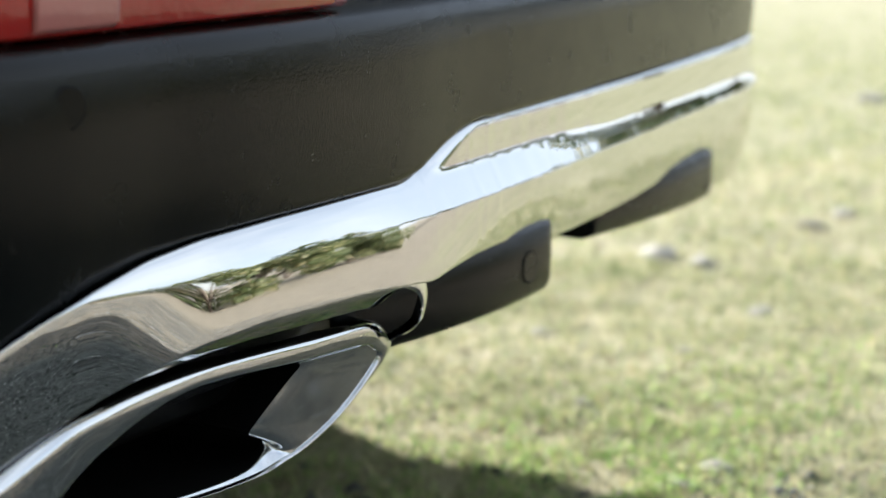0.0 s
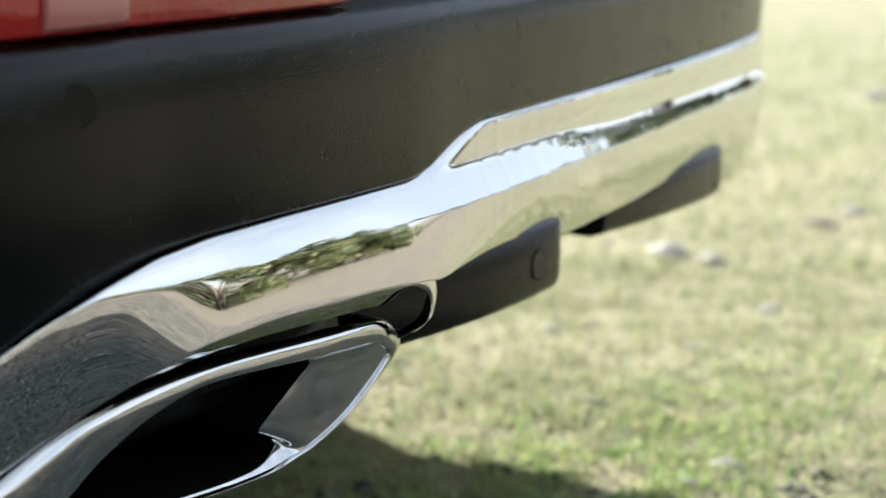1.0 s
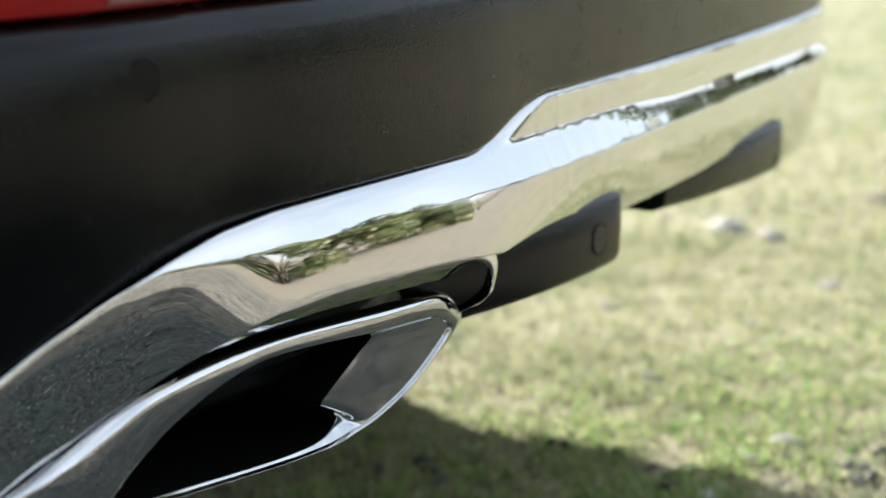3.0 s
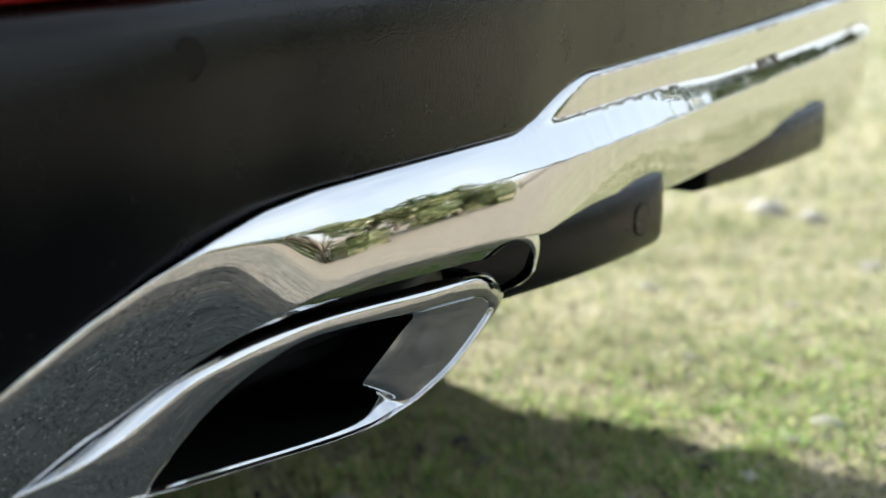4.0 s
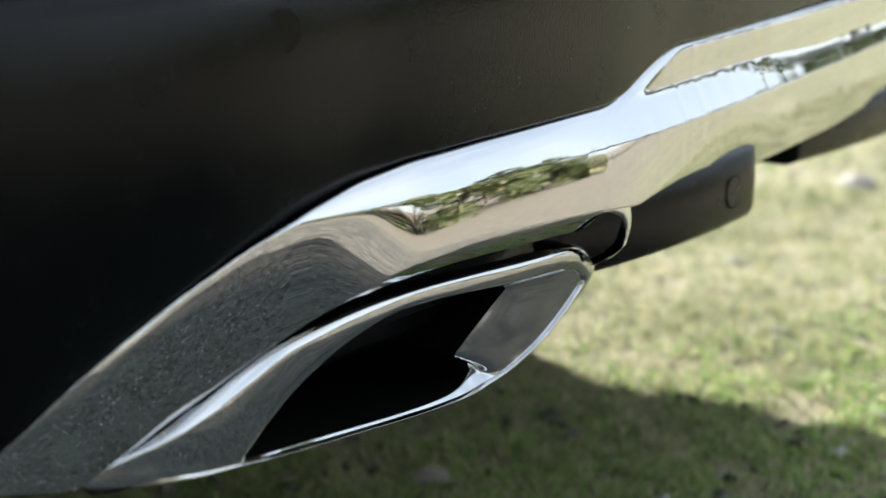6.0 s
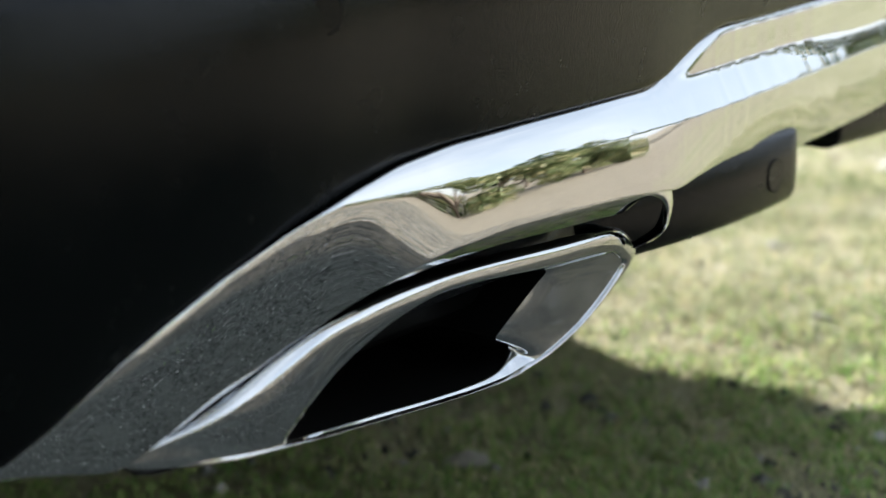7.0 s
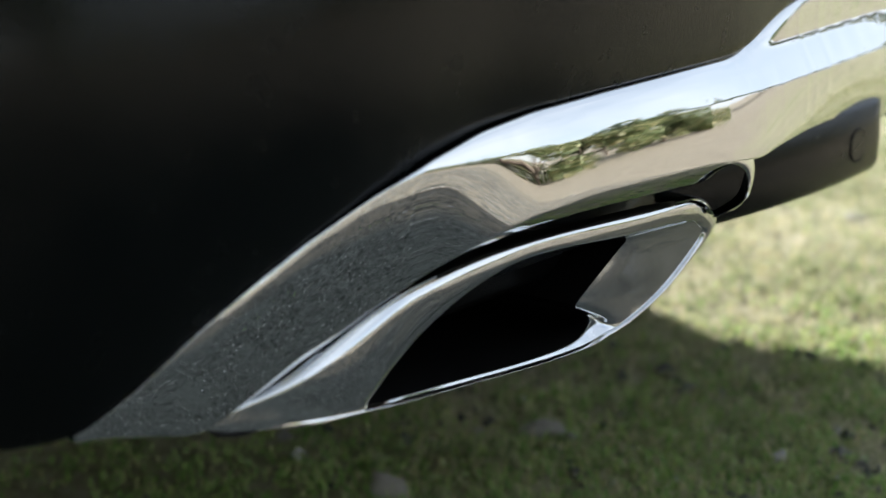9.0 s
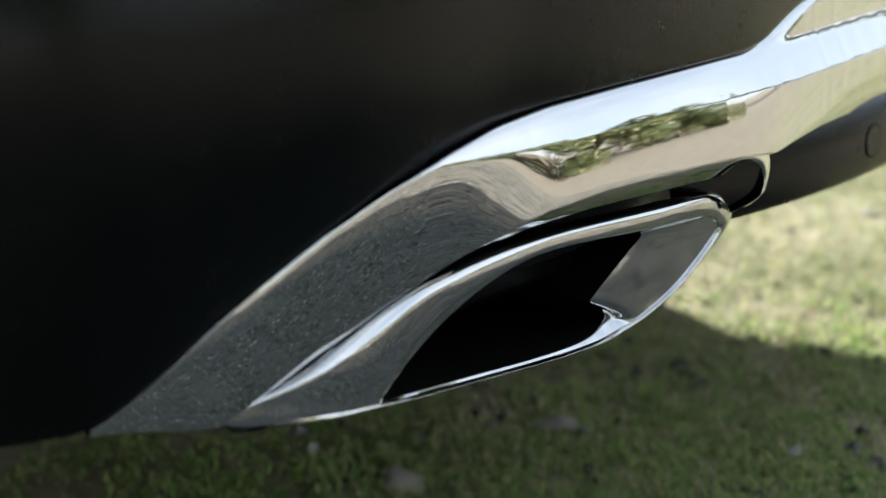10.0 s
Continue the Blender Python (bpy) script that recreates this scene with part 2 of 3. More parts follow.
def chrome_face(u, n=96):
    zt, zl = top_z(u), low_z(u)
    off, z = 0.0, zt
    pts = [(off, z)]
    dz = (zt - zl) / n
    for i in range(n):
        off += math.tan(radians(tilt(u, z - dz / 2, zt, zl))) * dz
        z -= dz
        pts.append((off, z))
    zh = min(zt, float(np.interp(u, TURN_AT, TURN_Z)))
    shift = -float(np.interp(-zh, [-q[1] for q in pts], [q[0] for q in pts]))
    pts = [(o + shift, z) for o, z in pts]
    (o0, z0), (o1, z1) = pts[0], pts[-1]
    return [(o0 - 0.016, z0 - 0.001), (o0 - 0.0006, z0 - 0.0001)] + pts + [(o1 - 0.003, z1 - 0.002), (o1 - 0.012, z1 - 0.003), (o1 - 0.035, z1 - 0.001)]


def rim_off(u):
    """How far the trim's top edge stands out."""
    return chrome_face(u)[2][0]


def foot_off(u):
    """How far the trim's lower edge stands out."""
    return chrome_face(u)[-4][0]


stations = np.concatenate([np.linspace(-0.217, 0.62, 221), np.linspace(0.63, 1.8, 118)])
loft("chrome_trim", [[at(u, o, z) for o, z in chrome_face(u)] for u in stations], CHROME, car, "polished chrome bumper trim with a stepped upper edge")


# the bumper cover above the trim
def cover_face(u):
    """The cover leans in towards the trim and turns up to the lamps."""
    zt = top_z(u) if u > -0.262 else 0.392 - 0.006 * ease(-u, 0.262, 0.5)
    o = -0.0125 * ease(u, -0.06, 0.14)
    pts = [(o - 0.03, zt - 0.003), (o - 0.005, zt - 0.0008), (o - 0.0015, zt + 0.001), (o, zt + 0.0035)]
    lean = 4 + 17 * (1 - ease(u, 0.0, 0.7))
    z, n = zt + 0.0035, 20
    dz = (0.660 - z) / n
    for k in range(n):
        q = (k + 0.5) / n
        o += math.tan(radians(lean * max(0.0, 1 - q / 0.8) - 9 * ease(q, 0.75, 1.0))) * dz
        z += dz
        pts.append((o, z))
    return pts + [(o - 0.0012, 0.666), (o - 0.004, 0.6715), (o - 0.009, 0.6765), (o - 0.017, 0.680), (o - 0.04, 0.681)]


def brow(u):
    """How far the cover's upper edge stands out."""
    return cover_face(u)[-6][0]


wide = np.concatenate([np.linspace(-0.9, -0.27, 50), np.linspace(-0.262, 0.62, 150), np.linspace(0.63, 2.0, 120)])
cover = loft("bumper_cover", [[at(u, o, z) for o, z in cover_face(u)] for u in wide], BLACK, car, "grained black plastic bumper cover")


# lower black skirt behind the trim, and the underside
def skirt_face(u):
    bottom = 0.372 + 0.015 * ease(-u, 0.15, 0.22)
    inner = 0.0 if u < -0.3 else -0.075 * ease(u, -0.3, -0.18)
    floor = bottom + (0.405 - bottom) * ease(u, 0.38, 0.5)
    return [(inner - 0.02, 0.56), (inner - 0.006, 0.47 if u > -0.27 else 0.402), (inner - 0.002, floor + 0.01), (inner - 0.012, floor), (inner - 0.12, floor - 0.002), (inner - 0.40, floor - 0.03)]


loft("lower_skirt", [[at(u, o, z) for o, z in skirt_face(u)] for u in wide], SMOOTH_BLACK, car, "matt black lower bumper skirt")

# outline of the exhaust finisher's crest
CREST = [(-0.128, 0.3765), (-0.07, 0.397), (0.004, 0.4275), (0.055, 0.4405), (0.111, 0.447), (0.178, 0.4465), (0.286, 0.4395), (0.366, 0.433), (0.393, 0.421), (0.398, 0.403), (0.330, 0.3688), (0.288, 0.3548), (0.248, 0.3492), (0.198, 0.3468), (0.058, 0.3560), (-0.013, 0.3615)]
crest_line = spline(CREST, 208, True)

# rolled lip of the exhaust opening: its edge, and the outer line where it leaves the trim
EDGE = [(-0.135, 0.377), (-0.10, 0.390), (-0.065, 0.405), (0.0, 0.428), (0.045, 0.4425), (0.088, 0.453), (0.14, 0.465), (0.21, 0.467), (0.286, 0.464), (0.37, 0.459), (0.405, 0.4535), (0.428, 0.444), (0.437, 0.431), (0.431, 0.418), (0.414, 0.406), (0.402, 0.400), (0.393, 0.396)]
OUTER = [(-0.137, 0.380), (-0.102, 0.393), (-0.067, 0.408), (-0.002, 0.431), (0.043, 0.4455), (0.087, 0.456), (0.139, 0.468), (0.21, 0.470), (0.286, 0.467), (0.372, 0.463), (0.418, 0.462), (0.452, 0.456), (0.457, 0.438), (0.444, 0.419), (0.424, 0.405), (0.408, 0.3985), (0.394, 0.3955)]
edge, outer = spline(EDGE, 170), spline(OUTER, 170)
# the roll inwards from the edge: how far into the opening, and how deep
ROLL = [(0.0, -0.0004), (0.0020, -0.0013), (0.0045, -0.0027), (0.0070, -0.0044), (0.0095, -0.0062), (0.0120, -0.0081), (0.0145, -0.0100), (0.0160, -0.0112)]
rows, back_rows = [], []
for i, (u, z) in enumerate(edge[:150]):      # the leg ends behind the finisher's corner
    a, b = edge[max(i - 2, 0)], edge[min(i + 2, len(edge) - 1)]
    du, dz = b - a
    ln = math.hypot(du, dz)
    nu, nz = dz / ln, -du / ln          # into the opening
    f = foot_off(u) - 0.02 * ease(i / len(edge), 0.80, 0.90)
    ou, oz = outer[i]
    leg = ease(u, 0.37, 0.43) if i < 130 else 1.0
    gap = float(np.min(np.hypot(*(crest_line - (u, z)).T)))
    k = min(1.0, 0.62 * gap / ROLL[-1][0])
    k += (-0.8 * (1 - ease(i / len(edge), 0.78, 0.88)) - k) * (ease(u, 0.376, 0.436) if i < 130 else 1.0)
    row = [at(ou + (u - ou) * q, f - a + b * leg, oz + (z - oz) * q) for q, a, b in ((0.0, 0.003, -0.011), (0.15, 0.0022, -0.0018), (0.4, 0.0016, 0.0002), (0.75, 0.0009, 0.0003))]
    for s, o in ROLL:
        row.append(at(u + nu * s * k, f + o * (0.35 + 0.65 * abs(k)), z + nz * s * k))
    rows.append(row)
    if i < 112:
        back_rows.append([at(u + nu * q * k, f + ROLL[-1][1] * (0.35 + 0.65 * abs(k)) - d, z + nz * q * k) for q, d in ((0.0159, 0.0), (0.0150, 0.001), (0.0140, 0.01), (0.0140, 0.06))])
loft("opening_lip", rows, CHROME, car, "rolled chrome lip round the exhaust opening")
loft("opening_return", back_rows, SMOOTH_BLACK, car, "black moulded wall behind the exhaust opening's lip")

# the exhaust finisher: outer crest, flare and dark throat, matched point for point
INNER = [(-0.012, 0.3660), (-0.004, 0.3745), (0.012, 0.3875), (0.042, 0.4065), (0.090, 0.425), (0.150, 0.4335), (0.263, 0.424), (0.348, 0.4165), (0.370, 0.4085), (0.374, 0.3980), (0.320, 0.3705), (0.268, 0.3560), (0.240, 0.3525), (0.197, 0.3500), (0.060, 0.3590), (-0.004, 0.3635)]
# the dark hole inside the bezel, each point with its depth
HOLE = [(-0.009, 0.3670, -0.005), (-0.001, 0.3750, -0.005), (0.015, 0.3873, -0.005), (0.045, 0.4058, -0.005), (0.093, 0.4232, -0.006), (0.152, 0.4308, -0.007), (0.238, 0.4228, -0.010), (0.270, 0.4190, -0.012), (0.279, 0.4150, -0.012), (0.262, 0.4052, -0.013), (0.224, 0.3848, -0.013), (0.216, 0.3765, -0.014), (0.240, 0.3640, -0.020), (0.196, 0.3528, -0.0075), (0.062, 0.3605, -0.006), (-0.002, 0.3645, -0.005)]
crest, inner, hole = crest_line, spline(INNER, 208, True), spline(HOLE, 208, True)
mid_u, mid_z = crest.mean(0)
span = np.linalg.norm(crest - inner, axis=1)


def raked(u, off, z):
    """A point of the finisher, set back from the trim and leaning in towards its lower edge."""
    lean = -(0.24 * max(0.0, 0.432 - z) + 0.013) * ease(u, -0.05, 0.10)
    return at(u - lean * (0.85 + 2.6 * u), off + lean, z + (0.40 + 0.3 * u + max(0.0, 0.44 - z)) * lean)


def low_edge(u, z):
    """One along the bottom lip of the finisher, nought elsewhere."""
    return ease(0.376 - z, 0.0, 0.008) * ease(u, -0.01, 0.03) * (1 - ease(u, 0.22, 0.28))


rings = []
for grow, depth in ((1.015, -0.07), (1.010, -0.035), (1.001, -0.016)):
    rings.append([raked(mid_u + (u - mid_u) * grow, depth, mid_z + (z - mid_z) * (1 + (grow - 1) * 2.0)) for u, z in crest])
steps = [(0.0125 * (1 - math.cos(q)), -0.0105 * (1 - math.sin(q)), 0.68) for q in np.radians((0, 12, 25, 38, 50, 62, 75, 88))]
steps += [(1.0, 0.0001, 0.72), (1.0, -0.0003, 0.9), (1.0, -0.0010, 0.97), (1.0, -0.003, 1.0)]
for reach, depth, share in steps:
    row = []
    for (u0, z0), (u1, z1), w in zip(crest, inner, span):
        k = min(share, reach * (0.3 + 0.35 * ease(u0, -0.12, 0.0) + 0.35 * ease(u0, 0.0, 0.12)) / max(w, 0.012)) if reach < 1 else share
        uk = u0 + (u1 - u0) * k
        row.append(raked(uk, depth * (0.08 + 0.92 * ease(uk, -0.10, 0.0)) - 0.010 * (1 - ease(uk, -0.14, -0.05)) - 0.005 * max(0.0, share - 0.62) * (reach == 1.0) * low_edge(u0, z0), z0 + (z1 - z0) * k))
    rings.append(row)
finisher = loft("exhaust_finisher", rings, CHROME, car, "chrome trapezoid exhaust finisher", closed=True)
bezel = []
for k in (0.0, 0.06, 0.15, 0.3, 0.45, 0.6, 0.75, 0.9, 0.97, 1.0):
    row = []
    for (u0, z0), (u1, z1, d1) in zip(inner, hole):
        d0 = -0.0029 - 0.0019 * low_edge(u0, z0)
        row.append(raked(u0 + (u1 - u0) * k, d0 + (d1 - d0) * k - 0.001 * ease(k, 0.9, 1.0), z0 + (z1 - z0) * k))
    bezel.append(row)
loft("bezel", bezel, SATIN, finisher, "satin chrome bezel sloping into the exhaust", closed=True)
hub_u, hub_z = hole[:, 0].mean(), hole[:, 1].mean()
loft("throat", [[raked(hub_u + (u - hub_u) * g + 0.05 * (1 - g), d + e, hub_z + (z - hub_z) * g) for u, z, e in hole] for g, d in ((1.0, -0.0011), (1.0, -0.004), (0.99, -0.03), (0.97, -0.06), (0.86, -0.11), (0.84, -0.28))], SOOT_GROOVE, finisher, "sooty black exhaust throat", closed=True, cap="end")
# small moulded foot under the outer end of the trim
loft("trim_foot", [[at(u, o, z) for o, z in ((-0.03, 0.376), (-0.010, 0.3745), (-0.006, 0.3725 - 0.003 * math.sin(math.pi * k / 8)), (-0.010, 0.370 - 0.003 * math.sin(math.pi * k / 8)), (-0.03, 0.370))] for k, u in enumerate(np.linspace(-0.122, -0.082, 9))], SMOOTH_BLACK, car, "small black moulded foot", closed=True, cap=True)


# diffuser blocks under the trim, each with a round sensor cap
def block(u0, u1, z0, z1, turn_in, low_shift):
    us = np.linspace(u0, u1, 40)
    rows = []
    for u in us:
        s = (u - u0) / (u1 - u0)
        face = -turn_in * (1 - s) ** 2
        face -= 0.006 * ease(s, 0.955, 1.0)
        zb = z0 + low_shift * (1 - s)
        rise = 0.012 * ease(s, 0.955, 1.0) ** 2
        z1s = z1 - 0.003 * (1 - s) ** 1.5
        rows.append([at(u, o, z) for o, z in ((face - 0.06, z1s), (face - 0.003, z1s), (face, z1s - 0.003), (face + 0.001, (zb + z1s) / 2), (face, zb + 0.010 + rise), (face - 0.004, zb + 0.003 + rise), (face - 0.012, zb + rise), (face - 0.06, zb + 0.002 + rise))])
    ob = loft("diffuser_block", rows, BLACK, car, "grained black plastic diffuser block", closed=True, cap=True)
    return ob


def sensor(u, off, z, r, parent, material, turn=0.0):
    """A round cap with the dark of a fine groove painted round it."""
    h = float(np.interp(u, US, HEAD)) - turn
    m = Matrix.Translation(at(u, off, z)) @ Matrix.Rotation(h, 4, "Z") @ Matrix.Rotation(radians(90), 4, "X")
    prof = [(0.3, 0.0), (0.87, 0.0), (0.875, -0.0001), (0.945, -0.0001), (0.95, 0.0), (0.985, -0.0001), (1.0, -0.0008)]
    n = 40
    rows = [[m @ Vector((r * p * math.cos(a), r * p * math.sin(a), d)) for a in np.linspace(0, 2 * math.pi, n, endpoint=False)] for p, d in prof]
    ob = loft("sensor_cap", rows, material, parent, "round black sensor cap with a dark ring painted for its groove", closed=True, cap=True)
    # a near-level ring of faces takes the soot black as the groove's shade
    ob.data.materials.append(SOOT_GROOVE)
    for f in ob.data.polygons:
        f.use_smooth = False
        f.material_index = int(len(f.vertices) == 4 and min(f.vertices) // n == 2)
    return ob


near_block = block(0.397, 0.745, 0.383, 0.4525, 0.06, -0.005)
far_block = block(0.945, 1.31, 0.385, 0.446, 0.035, 0.006)
sensor(0.681, -0.0003, 0.417, 0.0165, near_block, BLACK, 0.060)
sensor(1.275, 0.0008, 0.415, 0.0165, far_block, BLACK, 0.018)
sensor(0.015, float(np.interp(0.642, [z for o, z in cover_face(0.015)], [o for o, z in cover_face(0.015)])) + 0.0006, 0.642, 0.014, cover, BLACK)


# rear lamp strip above the bumper
def strip(name, u0, u1, z0, z1, out, material, parent, label):
    rows = [[at(u, o + brow(u), z) for o, z in ((out - 0.03, z0), (out - 0.004, z0), (out, z0 + 0.004), (out + 0.002, (z0 + z1) / 2), (out, z1 - 0.004), (out - 0.03, z1))] for u in np.linspace(u0, u1, 30)]
    return loft(name, rows, material, parent, label, closed=True, cap=True)


lamp = strip("rear_lamp", -0.30, 0.352, 0.683, 0.752, -0.012, RED, car, "glossy red rear lamp strip")
strip("pale_lens", 0.0, 0.076, 0.686, 0.749, -0.0085, PINK, lamp, "pale pink lens section")


# the body shell over and before the bumper
def shell_outline(inset, z):
    pts = [Vector(at(u, -0.032 - inset, z)) for u in np.linspace(-0.9, 2.0, 60)]
    first, last = pts[0].copy(), pts[-1].copy()
    front = [last - BACK * k for k in (1.0, 2.6, 3.4)]
    end = [first - BACK * k for k in (3.4, 2.6, 1.0)]
    return [tuple(p) for p in pts + front + end]


loft("body_shell", [shell_outline(i, z) for i, z in ((0.9, 0.40), (0.10, 0.385), (0.03, 0.40), (0.01, 0.66), (0.005, 0.70), (0.0, 0.80), (0.0, 1.0), (0.02, 1.08), (0.1, 1.35), (0.2, 1.6), (0.35, 1.66), (0.8, 1.68))], PAINT, car, "dark painted body shell", closed=True, cap=True)


# unseen block added under the boot to keep light off the ground
def blocker_outline(inset, z):
    a, b = Vector(at(-0.45, 0, z)) - BACK * inset, Vector(at(0.55, 0, z)) - BACK * inset
    return [tuple(p) for p in (a, a.lerp(b, 0.5), b, b - BACK * 3.4, a.lerp(b, 0.5) - BACK * 3.4, a - BACK * 3.4)]


loft("light_blocker", [blocker_outline(i, z) for i, z in ((0.32, 0.40), (0.36, 0.27), (0.42, 0.25), (0.9, 0.24))], SMOOTH_BLACK, car, "unseen black block added under the boot to darken the ground", closed=True, cap=True)


def wheel(centre):
    rows = []
    for w, r in ((-0.11, 0.22), (-0.115, 0.33), (-0.09, 0.36), (0.09, 0.36), (0.115, 0.33), (0.11, 0.22)):
        rows.append([tuple(centre + SIDE * w + BACK * (r * math.cos(a)) + Vector((0, 0, r * math.sin(a)))) for a in np.linspace(0, 2 * math.pi, 48, endpoint=False)])
    return loft("wheel", rows, RUBBER, car, closed=True, cap=True)


rear_mid = Vector(at(0.5, 0, 0)) + SIDE * 0.12
for back in (-1.5, -4.2):
    for side in (-0.78, 0.92):
        wheel(rear_mid + BACK * back + SIDE * side + Vector((0, 0, 0.355)))

# sills along both sides
for u_end in (-0.9, 2.0):
    p = Vector(at(u_end, 0, 0))
    rows = []
    for k in (-0.15, 0.3, 1.5, 3.4):
        q = p - BACK * k
        sgn = 1 if u_end > 0 else -1
        rows.append([tuple(q + SIDE * (sgn * o) + Vector((0, 0, z))) for o, z in ((0.0, 0.46), (0.005, 0.40), (0.0, 0.362), (-0.06, 0.36), (-0.3, 0.40))])
    loft("side_sill", rows, SMOOTH_BLACK, car, "black side sill", closed=True, cap=True)

# ---- ground ----
def axis(lo, hi, fine_lo, fine_hi, step):
    fine = np.arange(fine_lo, fine_hi, step)
    far = np.geomspace(step, hi - fine_hi, 34)
    near = np.geomspace(step, fine_lo - lo, 34)
    return np.concatenate([(fine_lo - near)[::-1], fine, fine_hi + far])


def rise(x, y):
    """Gentle lumps of the turf."""
    return 0.008 * noise.noise(Vector((x * 2.1, y * 2.1, 0))) + 0.004 * noise.noise(Vector((x * 9, y * 9, 3))) + 0.003 * noise.noise(Vector((x * 31, y * 31, 7)))


gx, gy = axis(-400, 400, -0.8, 2.4, 0.02), axis(-400, 400, 1.5, 5.5, 0.022)


def height(x, y):
    return rise(x, y) if abs(x) < 15 and abs(y) < 15 else 0.0


verts = [(x, y, height(x, y)) for y in gy for x in gx]
nx = len(gx)
faces = [(j * nx + i, j * nx + i + 1, (j + 1) * nx + i + 1, (j + 1) * nx + i) for j in range(len(gy) - 1) for i in range(nx - 1)]
me = bpy.data.meshes.new("ground")
me.from_pydata(verts, [], faces)
me.polygons.foreach_set("use_smooth", [True] * len(faces))
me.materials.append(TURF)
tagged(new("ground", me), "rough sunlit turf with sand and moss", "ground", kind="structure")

rng = np.random.default_rng(4)


def scatter(n, x0, x1, y0, y1, keep):
    """Random places that pass the test, n tries."""
    xs, ys = rng.uniform(x0, x1, n), rng.uniform(y0, y1, n)
    return [(x, y) for x, y in zip(xs, ys) if rng.random() < keep(x, y)]


def tufty(x, y):
    """How thick the grass stands, in patches."""
    a = 0.6 * noise.noise(Vector((x * 4, y * 4, 11))) + 0.8 * noise.noise(Vector((x * 17, y * 17, 5))) + 0.5 * noise.noise(Vector((x * 45, y * 45, 2)))
    return min(1.0, max(0.03, 0.45 + 1.3 * a))


def under_view(x, y):
    """Only the strip of ground that lies open to view."""
    return -0.45 * (y - 1.0) < x - 0.1 < 0.36 * y + 0.35 and y > 1.55 + 0.45 * x


def blades(name, places, tall, wide, material, label):
    verts, faces = [], []
    for x, y in places:
        z = height(x, y) - 0.001
        a, lean = rng.uniform(0, 2 * math.pi), rng.uniform(0.2, 1.3)
        h = tall * rng.uniform(0.35, 1.0)
        w = wide * rng.uniform(0.6, 1.2)
        c, s = math.cos(a), math.sin(a)
        dx, dy = -s * w / 2, c * w / 2
        k = len(verts)
        bx, by = c * h * lean * 0.35, s * h * lean * 0.35
        tx, ty = c * h * lean, s * h * lean
        verts += [(x - dx, y - dy, z), (x + dx, y + dy, z), (x + bx + dx * 0.8, y + by + dy * 0.8, z + h * 0.6), (x + bx - dx * 0.8, y + by - dy * 0.8, z + h * 0.6), (x + tx, y + ty, z + h)]
        faces += [(k, k + 1, k + 2, k + 3), (k + 3, k + 2, k + 4)]
    me = bpy.data.meshes.new(name)
    me.from_pydata(verts, [], faces)
    me.materials.append(material)
    return tagged(new(name, me), label, "grass", kind="stuff")


GREEN = blade_material("green_blade", (0.12, 0.20, 0.06), (0.44, 0.45, 0.25))
MOSS = blade_material("moss", (0.16, 0.34, 0.07), (0.46, 0.58, 0.20))
DRY = blade_material("dry_blade", (0.50, 0.43, 0.26), (0.72, 0.64, 0.43))
near_grass = scatter(130000, -0.7, 1.9, 1.6, 3.6, lambda x, y: tufty(x, y) if under_view(x, y) else 0)
far_grass = scatter(110000, -0.9, 4.6, 3.4, 11.0, lambda x, y: tufty(x, y) * (1 - ease(y, 6.5, 11.0)) if under_view(x, y) else 0)
blades("short_grass", near_grass, 0.017, 0.0026, GREEN, "short green and yellow grass on the turf")
blades("distant_grass", far_grass, 0.028, 0.006, GREEN, "patchy short grass further off")
blades("dry_grass", scatter(60000, -0.7, 2.6, 1.6, 5.0, lambda x, y: 0.9 - 0.6 * tufty(x, y) if under_view(x, y) else 0), 0.018, 0.0022, DRY, "dry straw lying in the turf")

mossy = scatter(150000, -0.7, 1.2, 1.25, 3.0, lambda x, y: (1 - ease(x - 0.6 * (y - 1.9), 0.25, 0.5)) * (1 - ease(y - 0.5 * x, 1.6, 2.6)) * ease(noise.noise(Vector((x * 9, y * 9, 3))) + 0.5 * noise.noise(Vector((x * 31, y * 31, 8))), -0.5, 0.15))
mossy += scatter(2000, 0.2, 1.6, -1.6, 1.3, lambda x, y: ease(noise.noise(Vector((x * 5, y * 5, 7))) + 0.4 * noise.noise(Vector((x * 21, y * 21, 8))), 0.12, 0.5) if y < 1.6 * x - 0.2 else 0)
blades("moss", mossy, 0.013, 0.0042, MOSS, "low green moss and clover patches")


def lump(r, flat, seed, detail=2):
    """An uneven stone."""
    bm = bmesh.new()
    bmesh.ops.create_icosphere(bm, subdivisions=detail, radius=1.0)
    for v in bm.verts:
        p = v.co.copy()
        k = 1 + 0.32 * noise.noise(p * 1.3 + Vector((seed, 0, 0))) + 0.12 * noise.noise(p * 3.5 + Vector((0, seed, 0)))
        v.co = Vector((p.x * k * r, p.y * k * r * 0.72, p.z * k * r * flat))
    me = bpy.data.meshes.new("stone")
    bm.to_mesh(me)
    bm.free()
    me.polygons.foreach_set("use_smooth", [True] * len(me.polygons))
    me.materials.append(STONE)
    return me


